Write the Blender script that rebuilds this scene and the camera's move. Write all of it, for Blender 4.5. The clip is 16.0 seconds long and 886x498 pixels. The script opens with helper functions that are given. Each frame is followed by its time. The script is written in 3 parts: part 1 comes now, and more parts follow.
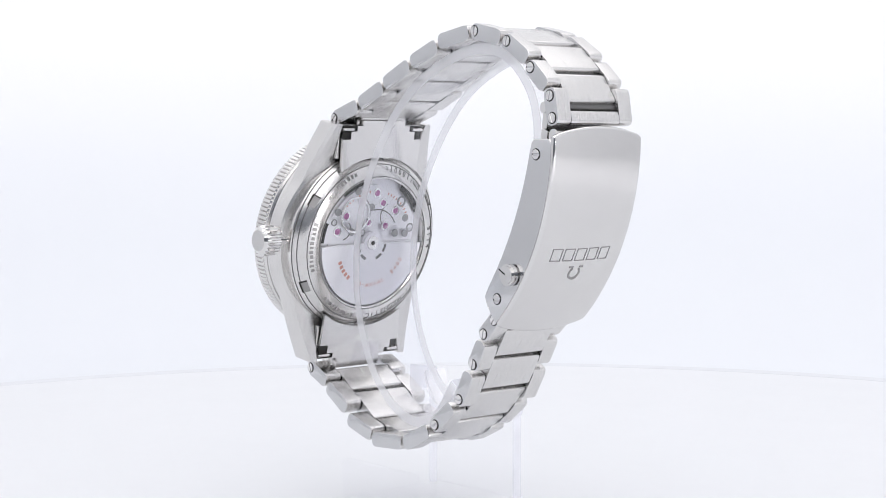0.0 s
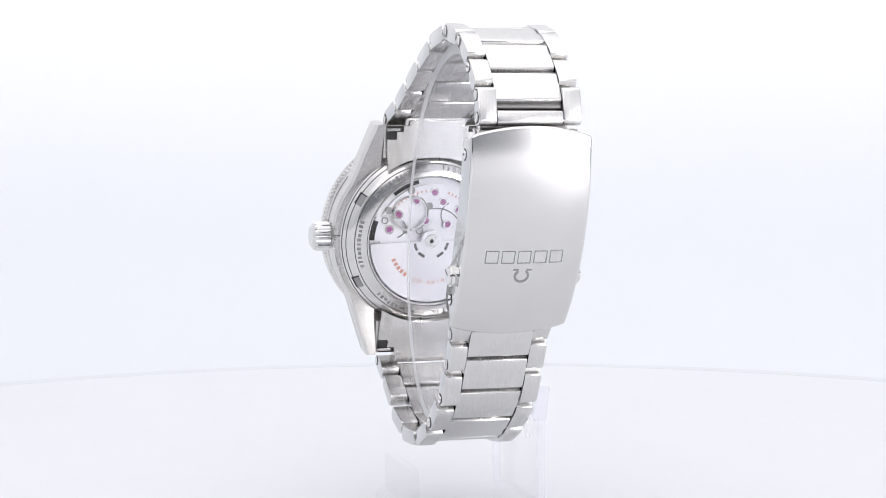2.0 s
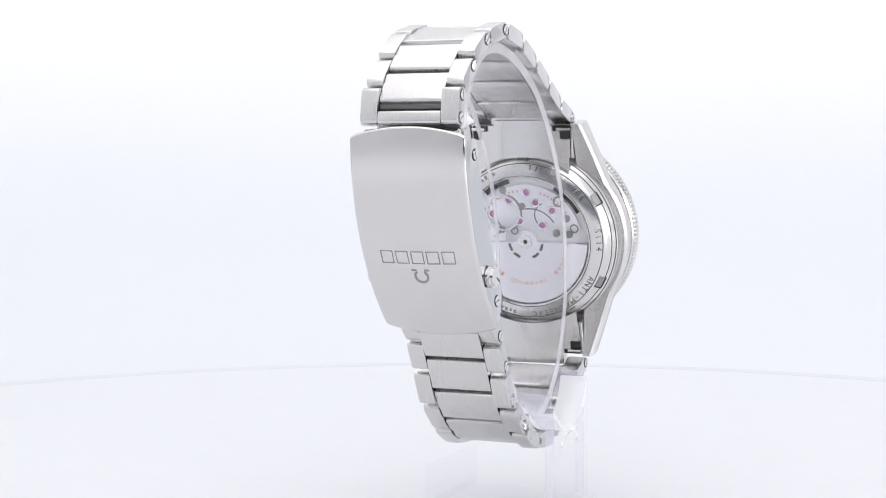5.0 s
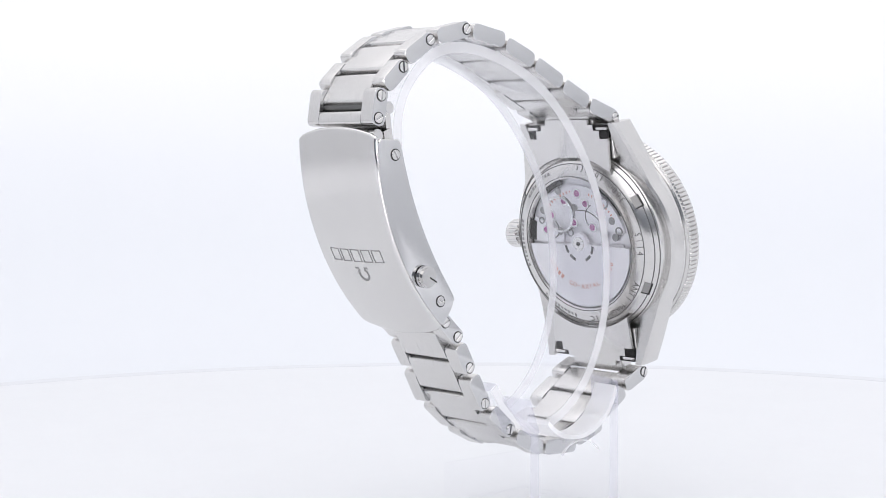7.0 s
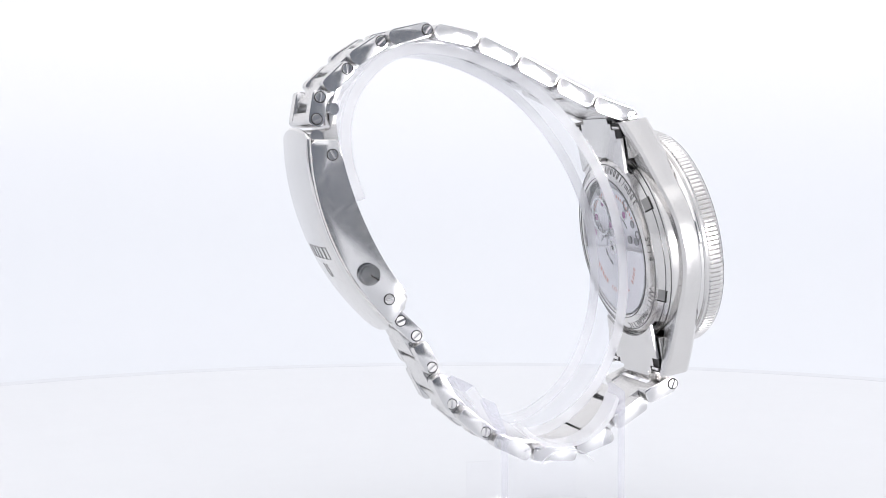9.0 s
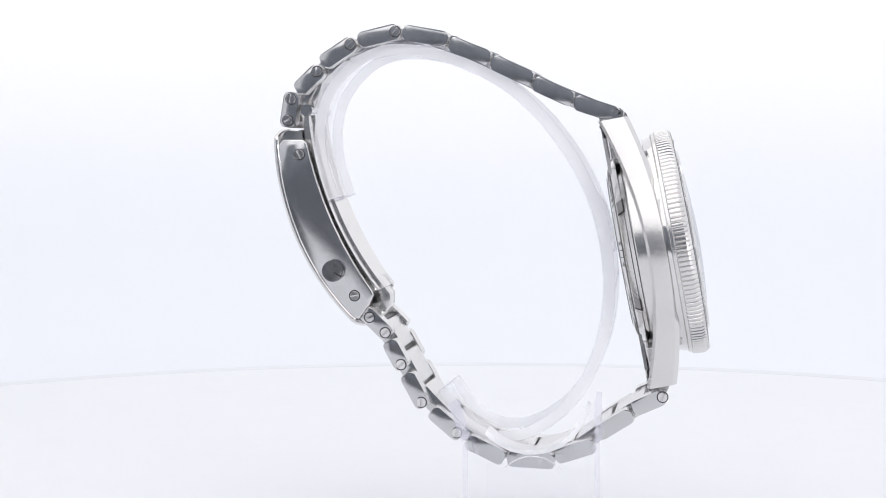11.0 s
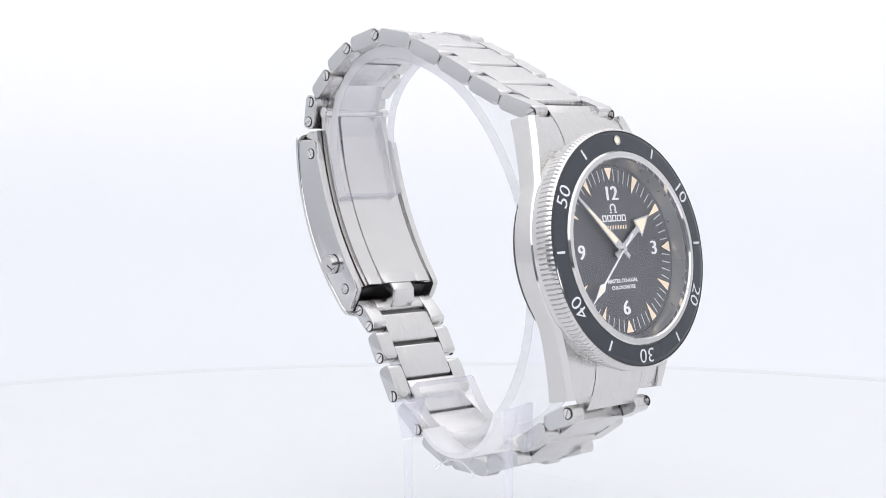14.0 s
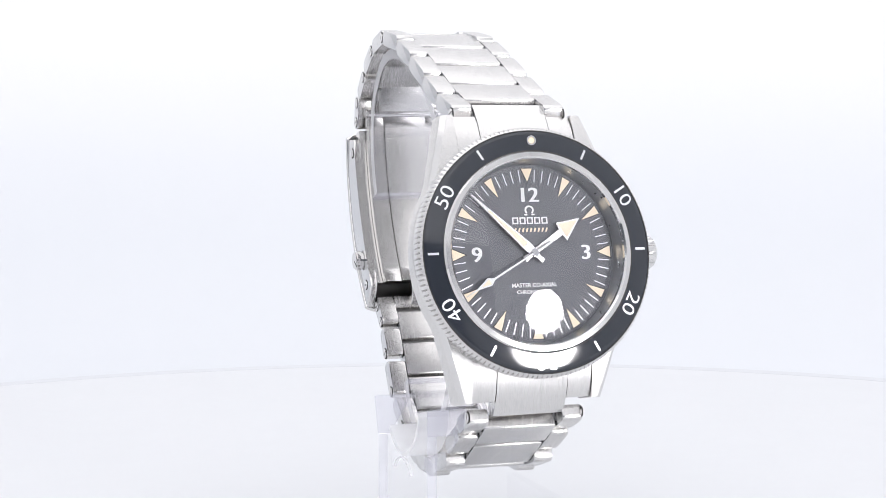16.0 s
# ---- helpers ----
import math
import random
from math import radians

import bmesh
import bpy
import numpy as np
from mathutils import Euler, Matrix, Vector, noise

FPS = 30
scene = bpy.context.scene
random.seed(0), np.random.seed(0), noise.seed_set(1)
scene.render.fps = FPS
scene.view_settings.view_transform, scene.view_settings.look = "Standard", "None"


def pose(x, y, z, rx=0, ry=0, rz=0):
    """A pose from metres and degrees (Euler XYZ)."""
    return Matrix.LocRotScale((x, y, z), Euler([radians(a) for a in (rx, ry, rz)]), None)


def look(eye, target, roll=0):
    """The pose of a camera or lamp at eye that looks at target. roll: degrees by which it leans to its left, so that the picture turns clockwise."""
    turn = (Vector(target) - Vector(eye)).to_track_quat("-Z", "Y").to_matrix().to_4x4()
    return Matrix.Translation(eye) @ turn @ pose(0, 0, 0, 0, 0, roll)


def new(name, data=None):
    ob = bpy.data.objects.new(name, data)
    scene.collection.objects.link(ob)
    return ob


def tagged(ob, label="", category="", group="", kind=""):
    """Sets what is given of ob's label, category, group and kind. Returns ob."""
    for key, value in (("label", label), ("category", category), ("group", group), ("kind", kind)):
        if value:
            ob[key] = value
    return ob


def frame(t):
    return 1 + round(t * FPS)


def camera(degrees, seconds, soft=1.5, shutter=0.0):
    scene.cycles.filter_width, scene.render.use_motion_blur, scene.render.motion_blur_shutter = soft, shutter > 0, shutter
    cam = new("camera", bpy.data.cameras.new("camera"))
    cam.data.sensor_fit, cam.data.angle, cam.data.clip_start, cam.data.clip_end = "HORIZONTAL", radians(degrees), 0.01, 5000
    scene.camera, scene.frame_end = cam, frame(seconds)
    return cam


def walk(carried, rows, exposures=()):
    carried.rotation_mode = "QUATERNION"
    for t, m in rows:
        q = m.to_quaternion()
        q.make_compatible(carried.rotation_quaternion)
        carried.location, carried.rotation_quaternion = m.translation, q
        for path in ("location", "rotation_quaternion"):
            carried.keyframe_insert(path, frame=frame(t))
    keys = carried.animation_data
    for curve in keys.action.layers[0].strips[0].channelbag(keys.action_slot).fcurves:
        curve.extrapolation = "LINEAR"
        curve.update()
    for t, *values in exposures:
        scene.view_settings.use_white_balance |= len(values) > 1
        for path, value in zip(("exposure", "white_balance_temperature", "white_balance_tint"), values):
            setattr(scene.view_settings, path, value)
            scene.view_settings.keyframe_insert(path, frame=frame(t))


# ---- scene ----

MM = 0.001
LIFT = 70.0        # height of the lens over the turntable, mm
SIDE = -3.312      # the watch's middle plane lies this far off the turning axis, mm
SPIN, START = 12.6226, 129.76   # degrees a second, degrees at the start

# ---- camera ----
cam = camera(29.715, 16.0, soft=0.6)
VIEW = pose(-3.5 * MM, -304.05 * MM, LIFT * MM, 90 - 3.565, 0.149, 0)
walk(cam, [(0, VIEW), (16, VIEW)], exposures=[(0, 0.11, 6300, 13), (16, 0.11, 6300, 13)])

# ---- world ----
world = bpy.data.worlds.new("studio")
scene.world = world
world.use_nodes = True
world.node_tree.nodes["Background"].inputs[0].default_value = (0.75, 0.84, 1.0, 1)
world.node_tree.nodes["Background"].inputs[1].default_value = 0.25


# ---- materials ----
def material(name, color, rough=0.5, metal=0.0, **extra):
    m = bpy.data.materials.new(name)
    m.use_nodes = True
    b = m.node_tree.nodes["Principled BSDF"]
    b.inputs["Base Color"].default_value = (*color, 1)
    b.inputs["Roughness"].default_value = rough
    b.inputs["Metallic"].default_value = metal
    for k, v in extra.items():
        b.inputs[k.replace("_", " ")].default_value = v
    return m


def grain(m, scale, rough=(0.2, 0.4), bump=0.1, tint=None, distance=0.0001, fine=False):
    """Noise stretched by scale (per metre) over roughness, relief and colour."""
    t = m.node_tree
    b = t.nodes["Principled BSDF"]
    co = t.nodes.new("ShaderNodeTexCoord")
    mp = t.nodes.new("ShaderNodeMapping")
    mp.inputs["Scale"].default_value = scale
    n = t.nodes.new("ShaderNodeTexNoise")
    n.inputs["Scale"].default_value = 1.0
    n.inputs["Detail"].default_value = 4.0
    t.links.new(co.outputs["Object"], mp.inputs["Vector"])
    t.links.new(mp.outputs["Vector"], n.inputs["Vector"])
    r = t.nodes.new("ShaderNodeMapRange")
    r.inputs["From Min"].default_value, r.inputs["From Max"].default_value = 0.3, 0.7
    r.inputs["To Min"].default_value, r.inputs["To Max"].default_value = rough
    t.links.new(n.outputs["Fac"], r.inputs["Value"])
    t.links.new(r.outputs["Result"], b.inputs["Roughness"])
    if bump:
        bp = t.nodes.new("ShaderNodeBump")
        bp.inputs["Strength"].default_value = bump
        bp.inputs["Distance"].default_value = distance
        t.links.new(n.outputs["Fac"], bp.inputs["Height"])
        t.links.new(bp.outputs["Normal"], b.inputs["Normal"])
    if tint:
        mx = t.nodes.new("ShaderNodeMix")
        mx.data_type = "RGBA"
        mx.inputs["A"].default_value, mx.inputs["B"].default_value = (*tint[0], 1), (*tint[1], 1)
        n2 = t.nodes.new("ShaderNodeTexNoise")
        n2.inputs["Scale"].default_value = 260.0
        t.links.new(co.outputs["Object"], n2.inputs["Vector"])
        t.links.new(r.outputs["Result"] if fine else n2.outputs["Fac"], mx.inputs["Factor"])
        t.links.new(mx.outputs["Result"], b.inputs["Base Color"])
    return m


STEEL = ((0.675, 0.663, 0.65), (0.72, 0.708, 0.695))
brushed = grain(material("brushed_steel", STEEL[0], 0.3, 1), (300, 45000, 300), (0.25, 0.285), 0.004, STEEL)
brushed_cover = grain(material("brushed_clasp_steel", STEEL[0], 0.2, 1), (300, 45000, 300), (0.17, 0.23), 0.006, STEEL)
brushed_case = grain(material("brushed_case_steel", STEEL[0], 0.3, 1), (45000, 300, 45000), (0.25, 0.285), 0.003, STEEL)
satin = grain(material("satin_steel", STEEL[0], 0.25, 1), (300, 300, 20000), (0.16, 0.24), 0.012, STEEL)
polished = grain(material("polished_steel", (0.73, 0.72, 0.71), 0.08, 1), (700, 700, 700), (0.05, 0.11), 0.0)
flank_steel = grain(material("flat_polished_flank", (0.62, 0.62, 0.625), 0.14, 1), (900, 900, 900), (0.11, 0.17), 0.0)
engraved = material("engraved_steel", (0.34, 0.335, 0.33), 0.4, 1)
# near-black colour that stands for shade in slots, seats and gaps
shaded_gap = material("shaded_recess", (0.02, 0.019, 0.018), 0.6, 0.0)
ceramic = material("black_ceramic", (0.024, 0.028, 0.037), 0.06, 0, IOR=1.6)
dial_black = grain(material("grained_black_dial", (0.05, 0.05, 0.052), 0.4, 1.0), (7500, 7500, 7500), (0.32, 0.46), 1.0,
                   ((0.125, 0.127, 0.136), (0.18, 0.182, 0.192)), 0.00010)
lume = material("vintage_cream_lume", (0.96, 0.82, 0.62), 0.6)
white_ink = material("white_ink", (0.85, 0.85, 0.83), 0.5)
silver_ink = material("liquid_metal_silver", (0.75, 0.76, 0.78), 0.3, 0.7)
ruby = material("ruby_jewel", (0.42, 0.15, 0.33), 0.1)
red_ink = material("red_ink", (0.70, 0.36, 0.29), 0.5)
rehaut_steel = grain(material("dark_inner_ring_steel", (0.6, 0.6, 0.61), 0.3, 1), (900, 900, 900), (0.26, 0.36), 0.0)
plate_metal = grain(material("rhodium_plate", (0.9, 0.89, 0.9), 0.4, 0.35), (300, 300, 3500), (0.35, 0.5), 0.1, ((0.86, 0.845, 0.86), (0.93, 0.915, 0.93)))
# steel darkened for shade between links, in grooves and seams; also engraved letters
shaded_steel = material("shaded_pin_steel", (0.16, 0.158, 0.155), 0.35, 1)
black_ink = material("black_ink", (0.03, 0.03, 0.03), 0.5)


def clear(name, color, rough, ior, most):
    """A pane: clear, with a gloss that grows at grazing angles."""
    m = bpy.data.materials.new(name)
    m.use_nodes = True
    t = m.node_tree
    t.nodes.remove(t.nodes["Principled BSDF"])
    out = t.nodes["Material Output"]
    tr, gl, lw, pw, sc, mx = (t.nodes.new("ShaderNode" + k) for k in ("BsdfTransparent", "BsdfGlossy", "LayerWeight", "Math", "MapRange", "MixShader"))
    tr.inputs["Color"].default_value = (*color, 1)
    gl.inputs["Roughness"].default_value = rough
    lw.inputs["Blend"].default_value = 0.5
    pw.operation = "POWER"
    pw.inputs[1].default_value = 4.0
    sc.inputs["To Min"].default_value, sc.inputs["To Max"].default_value = ((ior - 1) / (ior + 1)) ** 2, most
    t.links.new(lw.outputs["Facing"], pw.inputs[0])
    t.links.new(pw.outputs[0], sc.inputs["Value"])
    t.links.new(sc.outputs[0], mx.inputs[0])
    t.links.new(tr.outputs[0], mx.inputs[1])
    t.links.new(gl.outputs[0], mx.inputs[2])
    t.links.new(mx.outputs[0], out.inputs["Surface"])
    return m


sapphire = clear("sapphire_glass", (0.98, 0.985, 1.0), 0.02, 1.6, 0.5)
acrylic = clear("clear_acrylic", (0.996, 0.996, 0.999), 0.05, 1.2, 0.22)


def frosted(name, color, show):
    """A sawn acrylic edge: milky, half clear."""
    m = material(name, color, 0.5)
    t = m.node_tree
    tr, mx = t.nodes.new("ShaderNodeBsdfTransparent"), t.nodes.new("ShaderNodeMixShader")
    mx.inputs[0].default_value = show
    t.links.new(tr.outputs[0], mx.inputs[1])
    tl, both = t.nodes.new("ShaderNodeBsdfTranslucent"), t.nodes.new("ShaderNodeMixShader")
    tl.inputs["Color"].default_value = (*color, 1)
    t.links.new(t.nodes["Principled BSDF"].outputs[0], both.inputs[1])
    t.links.new(tl.outputs[0], both.inputs[2])
    t.links.new(both.outputs[0], mx.inputs[2])
    t.links.new(mx.outputs[0], t.nodes["Material Output"].inputs["Surface"])
    return m


cuff_clear = clear("glossy_clear_acrylic", (0.985, 0.986, 0.995), 0.06, 1.5, 0.36)
milky = frosted("milky_acrylic_edge", (0.99, 0.99, 1.0), 0.33)
saddle_clear = frosted("milky_saddle_acrylic", (0.99, 0.99, 1.0), 0.55)
post_clear = frosted("faint_lilac_acrylic", (0.88, 0.88, 0.98), 0.2)
lilac = frosted("lilac_acrylic_edge", (0.84, 0.84, 0.97), 0.22)
paper = grain(material("white_sweep", (0.86, 0.87, 0.89), 0.6), (90, 90, 90), (0.5, 0.7), 0.02, ((0.84, 0.85, 0.87), (0.88, 0.885, 0.90)))
disc_white = grain(material("white_turntable", (0.86, 0.875, 0.90), 0.4), (60, 60, 60), (0.42, 0.46), 0.0, ((0.708, 0.720, 0.738), (0.722, 0.734, 0.752)))
# grey for the dark line where disc and backdrop part
gap_line_grey = grain(material("turntable_gap_line_grey", (0.675, 0.69, 0.715), 0.5), (60, 60, 60), (0.45, 0.55), 0.0)
dark_cloth = grain(material("grey_room", (0.19, 0.205, 0.23), 0.9), (40, 40, 40), (0.8, 0.95), 0.05)
black_plastic = material("black_plastic", (0.03, 0.03, 0.03), 0.5)


def glow(name, color, strength):
    m = material(name, (0.5, 0.5, 0.5), 0.7)
    b = m.node_tree.nodes["Principled BSDF"]
    b.inputs["Emission Color"].default_value = (*color, 1)
    b.inputs["Emission Strength"].default_value = strength
    return m


top_glow = glow("top_diffuser_cloth", (1.0, 0.99, 0.97), 0.95)
side_glow = glow("side_diffuser_cloth", (0.95, 0.97, 1.0), 0.34)
# the backdrop glows by itself; no lamp stands behind it
back_glow = glow("back_glow_cloth", (0.94, 0.965, 1.0), 0.30)


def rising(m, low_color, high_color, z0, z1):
    """Backdrop light put into its emission colour: paler and brighter towards the top."""
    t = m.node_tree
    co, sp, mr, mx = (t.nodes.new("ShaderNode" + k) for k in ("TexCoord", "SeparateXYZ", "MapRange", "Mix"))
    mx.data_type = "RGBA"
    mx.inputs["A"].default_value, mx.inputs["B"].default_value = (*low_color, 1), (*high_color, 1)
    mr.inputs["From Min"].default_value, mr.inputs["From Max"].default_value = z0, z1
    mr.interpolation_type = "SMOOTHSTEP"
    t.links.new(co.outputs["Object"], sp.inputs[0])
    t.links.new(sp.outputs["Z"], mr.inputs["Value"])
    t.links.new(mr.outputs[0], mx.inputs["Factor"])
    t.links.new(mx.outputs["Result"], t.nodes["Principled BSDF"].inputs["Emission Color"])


# light gradient painted into the backdrop's glow
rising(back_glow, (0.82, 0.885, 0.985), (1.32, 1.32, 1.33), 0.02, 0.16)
lamp_glow = glow("round_lamp_diffuser", (1.0, 0.98, 0.95), 52.0)

# ---- mesh helpers ----
TO_WORLD = Matrix.Translation((0, SIDE * MM, LIFT * MM)) @ Matrix.Scale(MM, 4)
TILT, YAW = 0.184, 0.0456
S_, C_, SY, CY = math.sin(TILT), math.cos(TILT), math.sin(YAW), math.cos(YAW)
# dial space: x to three o'clock, y to twelve o'clock, z out of the dial
DIAL = Matrix(((-SY, -S_ * CY, C_ * CY, 40.95), (CY, -S_ * SY, C_ * SY, 2.4), (0, C_, S_, -16.9), (0, 0, 0, 1)))


def link_mesh(name, bm, mat, smooth=32, more=()):
    bmesh.ops.recalc_face_normals(bm, faces=bm.faces[:])
    me = bpy.data.meshes.new(name)
    bm.to_mesh(me)
    bm.free()
    me.shade_smooth()
    me.set_sharp_from_angle(angle=radians(smooth))
    for m in (mat, *more):
        me.materials.append(m)
    return new(name, me)


def part(name, bm, mat, parent, label="", space=None, smooth=32, more=()):
    """One mesh in the watch's millimetres (or the dial's) as a part of parent."""
    if space is not None:
        bm.transform(space)
    bm.transform(TO_WORLD)
    ob = link_mesh(name, bm, mat, smooth, more)
    ob.parent = parent
    return tagged(ob, label)


def prism(poly, y0, y1, bevel=0.0, segs=2, flank=0, edge=0):
    """The outline poly, of (x, z), drawn out from y0 to y1."""
    bm = bmesh.new()
    a = [bm.verts.new((x, y0, z)) for x, z in poly]
    b = [bm.verts.new((x, y1, z)) for x, z in poly]
    fa, fb = bm.faces.new(a), bm.faces.new(b[::-1])
    for i in range(len(poly)):
        j = (i + 1) % len(poly)
        bm.faces.new((a[i], b[i], b[j], a[j]))
    if bevel:
        edges = list(fa.edges) + list(fb.edges)
        fa.material_index = fb.material_index = flank
        bmesh.ops.bevel(bm, geom=edges, offset=bevel, segments=segs, affect="EDGES", profile=0.5, material=edge if edge else -1)
    return bm


def rounded(corners, radius, n=4):
    """A polygon with its corners rounded."""
    out = []
    k = len(corners)
    for i in range(k):
        p, a, b = Vector(corners[i]), Vector(corners[i - 1]), Vector(corners[(i + 1) % k])
        r = min(radius, (a - p).length * 0.45, (b - p).length * 0.45)
        s, e = p + (a - p).normalized() * r, p + (b - p).normalized() * r
        for m in range(n + 1):
            f = m / n
            q = s * (1 - f) ** 2 + p * 2 * f * (1 - f) + e * f * f
            out.append((q.x, q.y))
    return out


def bar(p, q, thick, radius, taper=1.0):
    """The side outline of a link from p to q."""
    p, q = Vector(p), Vector(q)
    d = (q - p).normalized()
    n = Vector((-d.y, d.x)) * thick / 2
    return rounded([p + n, q + n * taper, q - n * taper, p - n], radius)


def arc3(a, b, c, n):
    """n + 1 points on the circle through a, b and c, from a to c."""
    (ax, ay), (bx, by), (cx, cy) = a, b, c
    d = 2 * (ax * (by - cy) + bx * (cy - ay) + cx * (ay - by))
    ux = ((ax * ax + ay * ay) * (by - cy) + (bx * bx + by * by) * (cy - ay) + (cx * cx + cy * cy) * (ay - by)) / d
    uy = ((ax * ax + ay * ay) * (cx - bx) + (bx * bx + by * by) * (ax - cx) + (cx * cx + cy * cy) * (bx - ax)) / d
    r = math.hypot(ax - ux, ay - uy)
    a0, a1, a2 = (math.atan2(y - uy, x - ux) for x, y in (a, b, c))
    while a1 < a0:
        a1 += math.tau
    while a2 < a0:
        a2 += math.tau
    if a1 > a2:
        a2 -= math.tau
    return [(ux + r * math.cos(a0 + (a2 - a0) * i / n), uy + r * math.sin(a0 + (a2 - a0) * i / n)) for i in range(n + 1)]


def smooth_line(points, n):
    """A smooth line of n steps a stretch through the points."""
    out = []
    pts = [Vector(p) for p in points]
    pts = [pts[0] * 2 - pts[1]] + pts + [pts[-1] * 2 - pts[-2]]
    for i in range(1, len(pts) - 2):
        a, b, c, d = pts[i - 1:i + 3]
        for k in range(n):
            t = k / n
            out.append(0.5 * ((2 * b) + (c - a) * t + (2 * a - 5 * b + 4 * c - d) * t * t + (3 * b - a - 3 * c + d) * t ** 3))
    return out + [pts[-2]]


def band(outer, inner, y0, y1):
    """A bent strip between two lines of (x, z), from y0 to y1."""
    bm = bmesh.new()
    rows = [[bm.verts.new(c) for c in ((a[0], y0, a[1]), (a[0], y1, a[1]), (b[0], y1, b[1]), (b[0], y0, b[1]))] for a, b in zip(outer, inner)]
    for p, q in zip(rows, rows[1:]):
        for i in range(4):
            j = (i + 1) % 4
            bm.faces.new((p[i], p[j], q[j], q[i]))
    bm.faces.new(rows[0])
    bm.faces.new(rows[-1])
    return bm


def lathe(profile, n=128, ripple=None, closed=True):
    """A body turned round the z axis from (radius, z) pairs. ripple(i) moves the radius of step i."""
    bm = bmesh.new()
    rings = []
    for i in range(n):
        a = math.tau * i / n
        rings.append([bm.verts.new(((r + (ripple(i, k) if ripple else 0)) * math.sin(a), (r + (ripple(i, k) if ripple else 0)) * math.cos(a), z)) for k, (r, z) in enumerate(profile)])
    m = len(profile)
    for i in range(n):
        a, b = rings[i], rings[(i + 1) % n]
        for k in range(m if closed else m - 1):
            bm.faces.new((a[k], b[k], b[(k + 1) % m], a[(k + 1) % m]))
    return bm


def disc(radius, z, n=96, dome=0.0, rings=6):
    """A round plate, or a dome of that rise."""
    bm = bmesh.new()
    c = bm.verts.new((0, 0, z + dome))
    last = None
    for k in range(1, rings + 1):
        r = radius * k / rings
        row = [bm.verts.new((r * math.sin(math.tau * i / n), r * math.cos(math.tau * i / n), z + dome * (1 - (k / rings) ** 2))) for i in range(n)]
        for i in range(n):
            j = (i + 1) % n
            bm.faces.new((c, row[i], row[j]) if last is None else (last[i], row[i], row[j], last[j]))
        last = row
    return bm


def drum(r, z0, z1, n=32, bevel=0.0):
    """A short cylinder along z."""
    bm = bmesh.new()
    bmesh.ops.create_cone(bm, cap_ends=True, segments=n, radius1=r, radius2=r, depth=z1 - z0, matrix=Matrix.Translation((0, 0, (z0 + z1) / 2)))
    if bevel:
        bmesh.ops.bevel(bm, geom=[e for e in bm.edges if len([f for f in e.link_faces if len(f.verts) > 4])], offset=bevel, segments=2, affect="EDGES")
    return bm


def plate(poly, z0, z1, bevel=0.0):
    """A flat outline of (x, y) with a thickness from z0 to z1."""
    bm = prism([(x, y) for x, y in poly], 0, 1)
    for v in bm.verts:
        v.co = Vector((v.co.x, v.co.z, z0 if v.co.y < 0.5 else z1))
    if bevel:
        bmesh.ops.bevel(bm, geom=[e for e in bm.edges if all(v.co.z > max(z0, z1) - 1e-6 for v in e.verts)], offset=bevel, segments=1, affect="EDGES")
    return bm


def text_mesh(words, size, thick, swell=0.0):
    """Writing in the built-in font, centred, as a bmesh."""
    cu = bpy.data.curves.new("writing", "FONT")
    cu.body, cu.size, cu.extrude, cu.offset = words, size, thick, swell
    cu.align_x, cu.align_y, cu.resolution_u = "CENTER", "CENTER", 3
    ob = new("writing", cu)
    bpy.context.view_layer.update()
    me = bpy.data.meshes.new_from_object(ob.evaluated_get(bpy.context.evaluated_depsgraph_get()))
    bm = bmesh.new()
    bm.from_mesh(me)
    bpy.data.objects.remove(ob)
    bpy.data.meshes.remove(me)
    ys = [v.co.y for v in bm.verts]
    bm.transform(Matrix.Translation((0, -(min(ys) + max(ys)) / 2, 0)))
    return bm


def box(x0, x1, y0, y1, z0, z1, bevel=0.0):
    bm = bmesh.new()
    bmesh.ops.create_cube(bm, size=1, matrix=Matrix.LocRotScale(((x0 + x1) / 2, (y0 + y1) / 2, (z0 + z1) / 2), None, (x1 - x0, y1 - y0, z1 - z0)))
    if bevel:
        bmesh.ops.bevel(bm, geom=bm.edges[:], offset=bevel, segments=2, affect="EDGES")
    return bm


def merge(*bms):
    """The bodies of one part, joined."""
    out = bmesh.new()
    for b in bms:
        me = bpy.data.meshes.new("joined")
        b.to_mesh(me)
        b.free()
        out.from_mesh(me)
        bpy.data.meshes.remove(me)
    return out


def turned(bm, degrees, x=0.0, y=0.0, z=0.0):
    bm.transform(Matrix.Translation((x, y, z)) @ Matrix.Rotation(radians(degrees), 4, "Z"))
    return bm


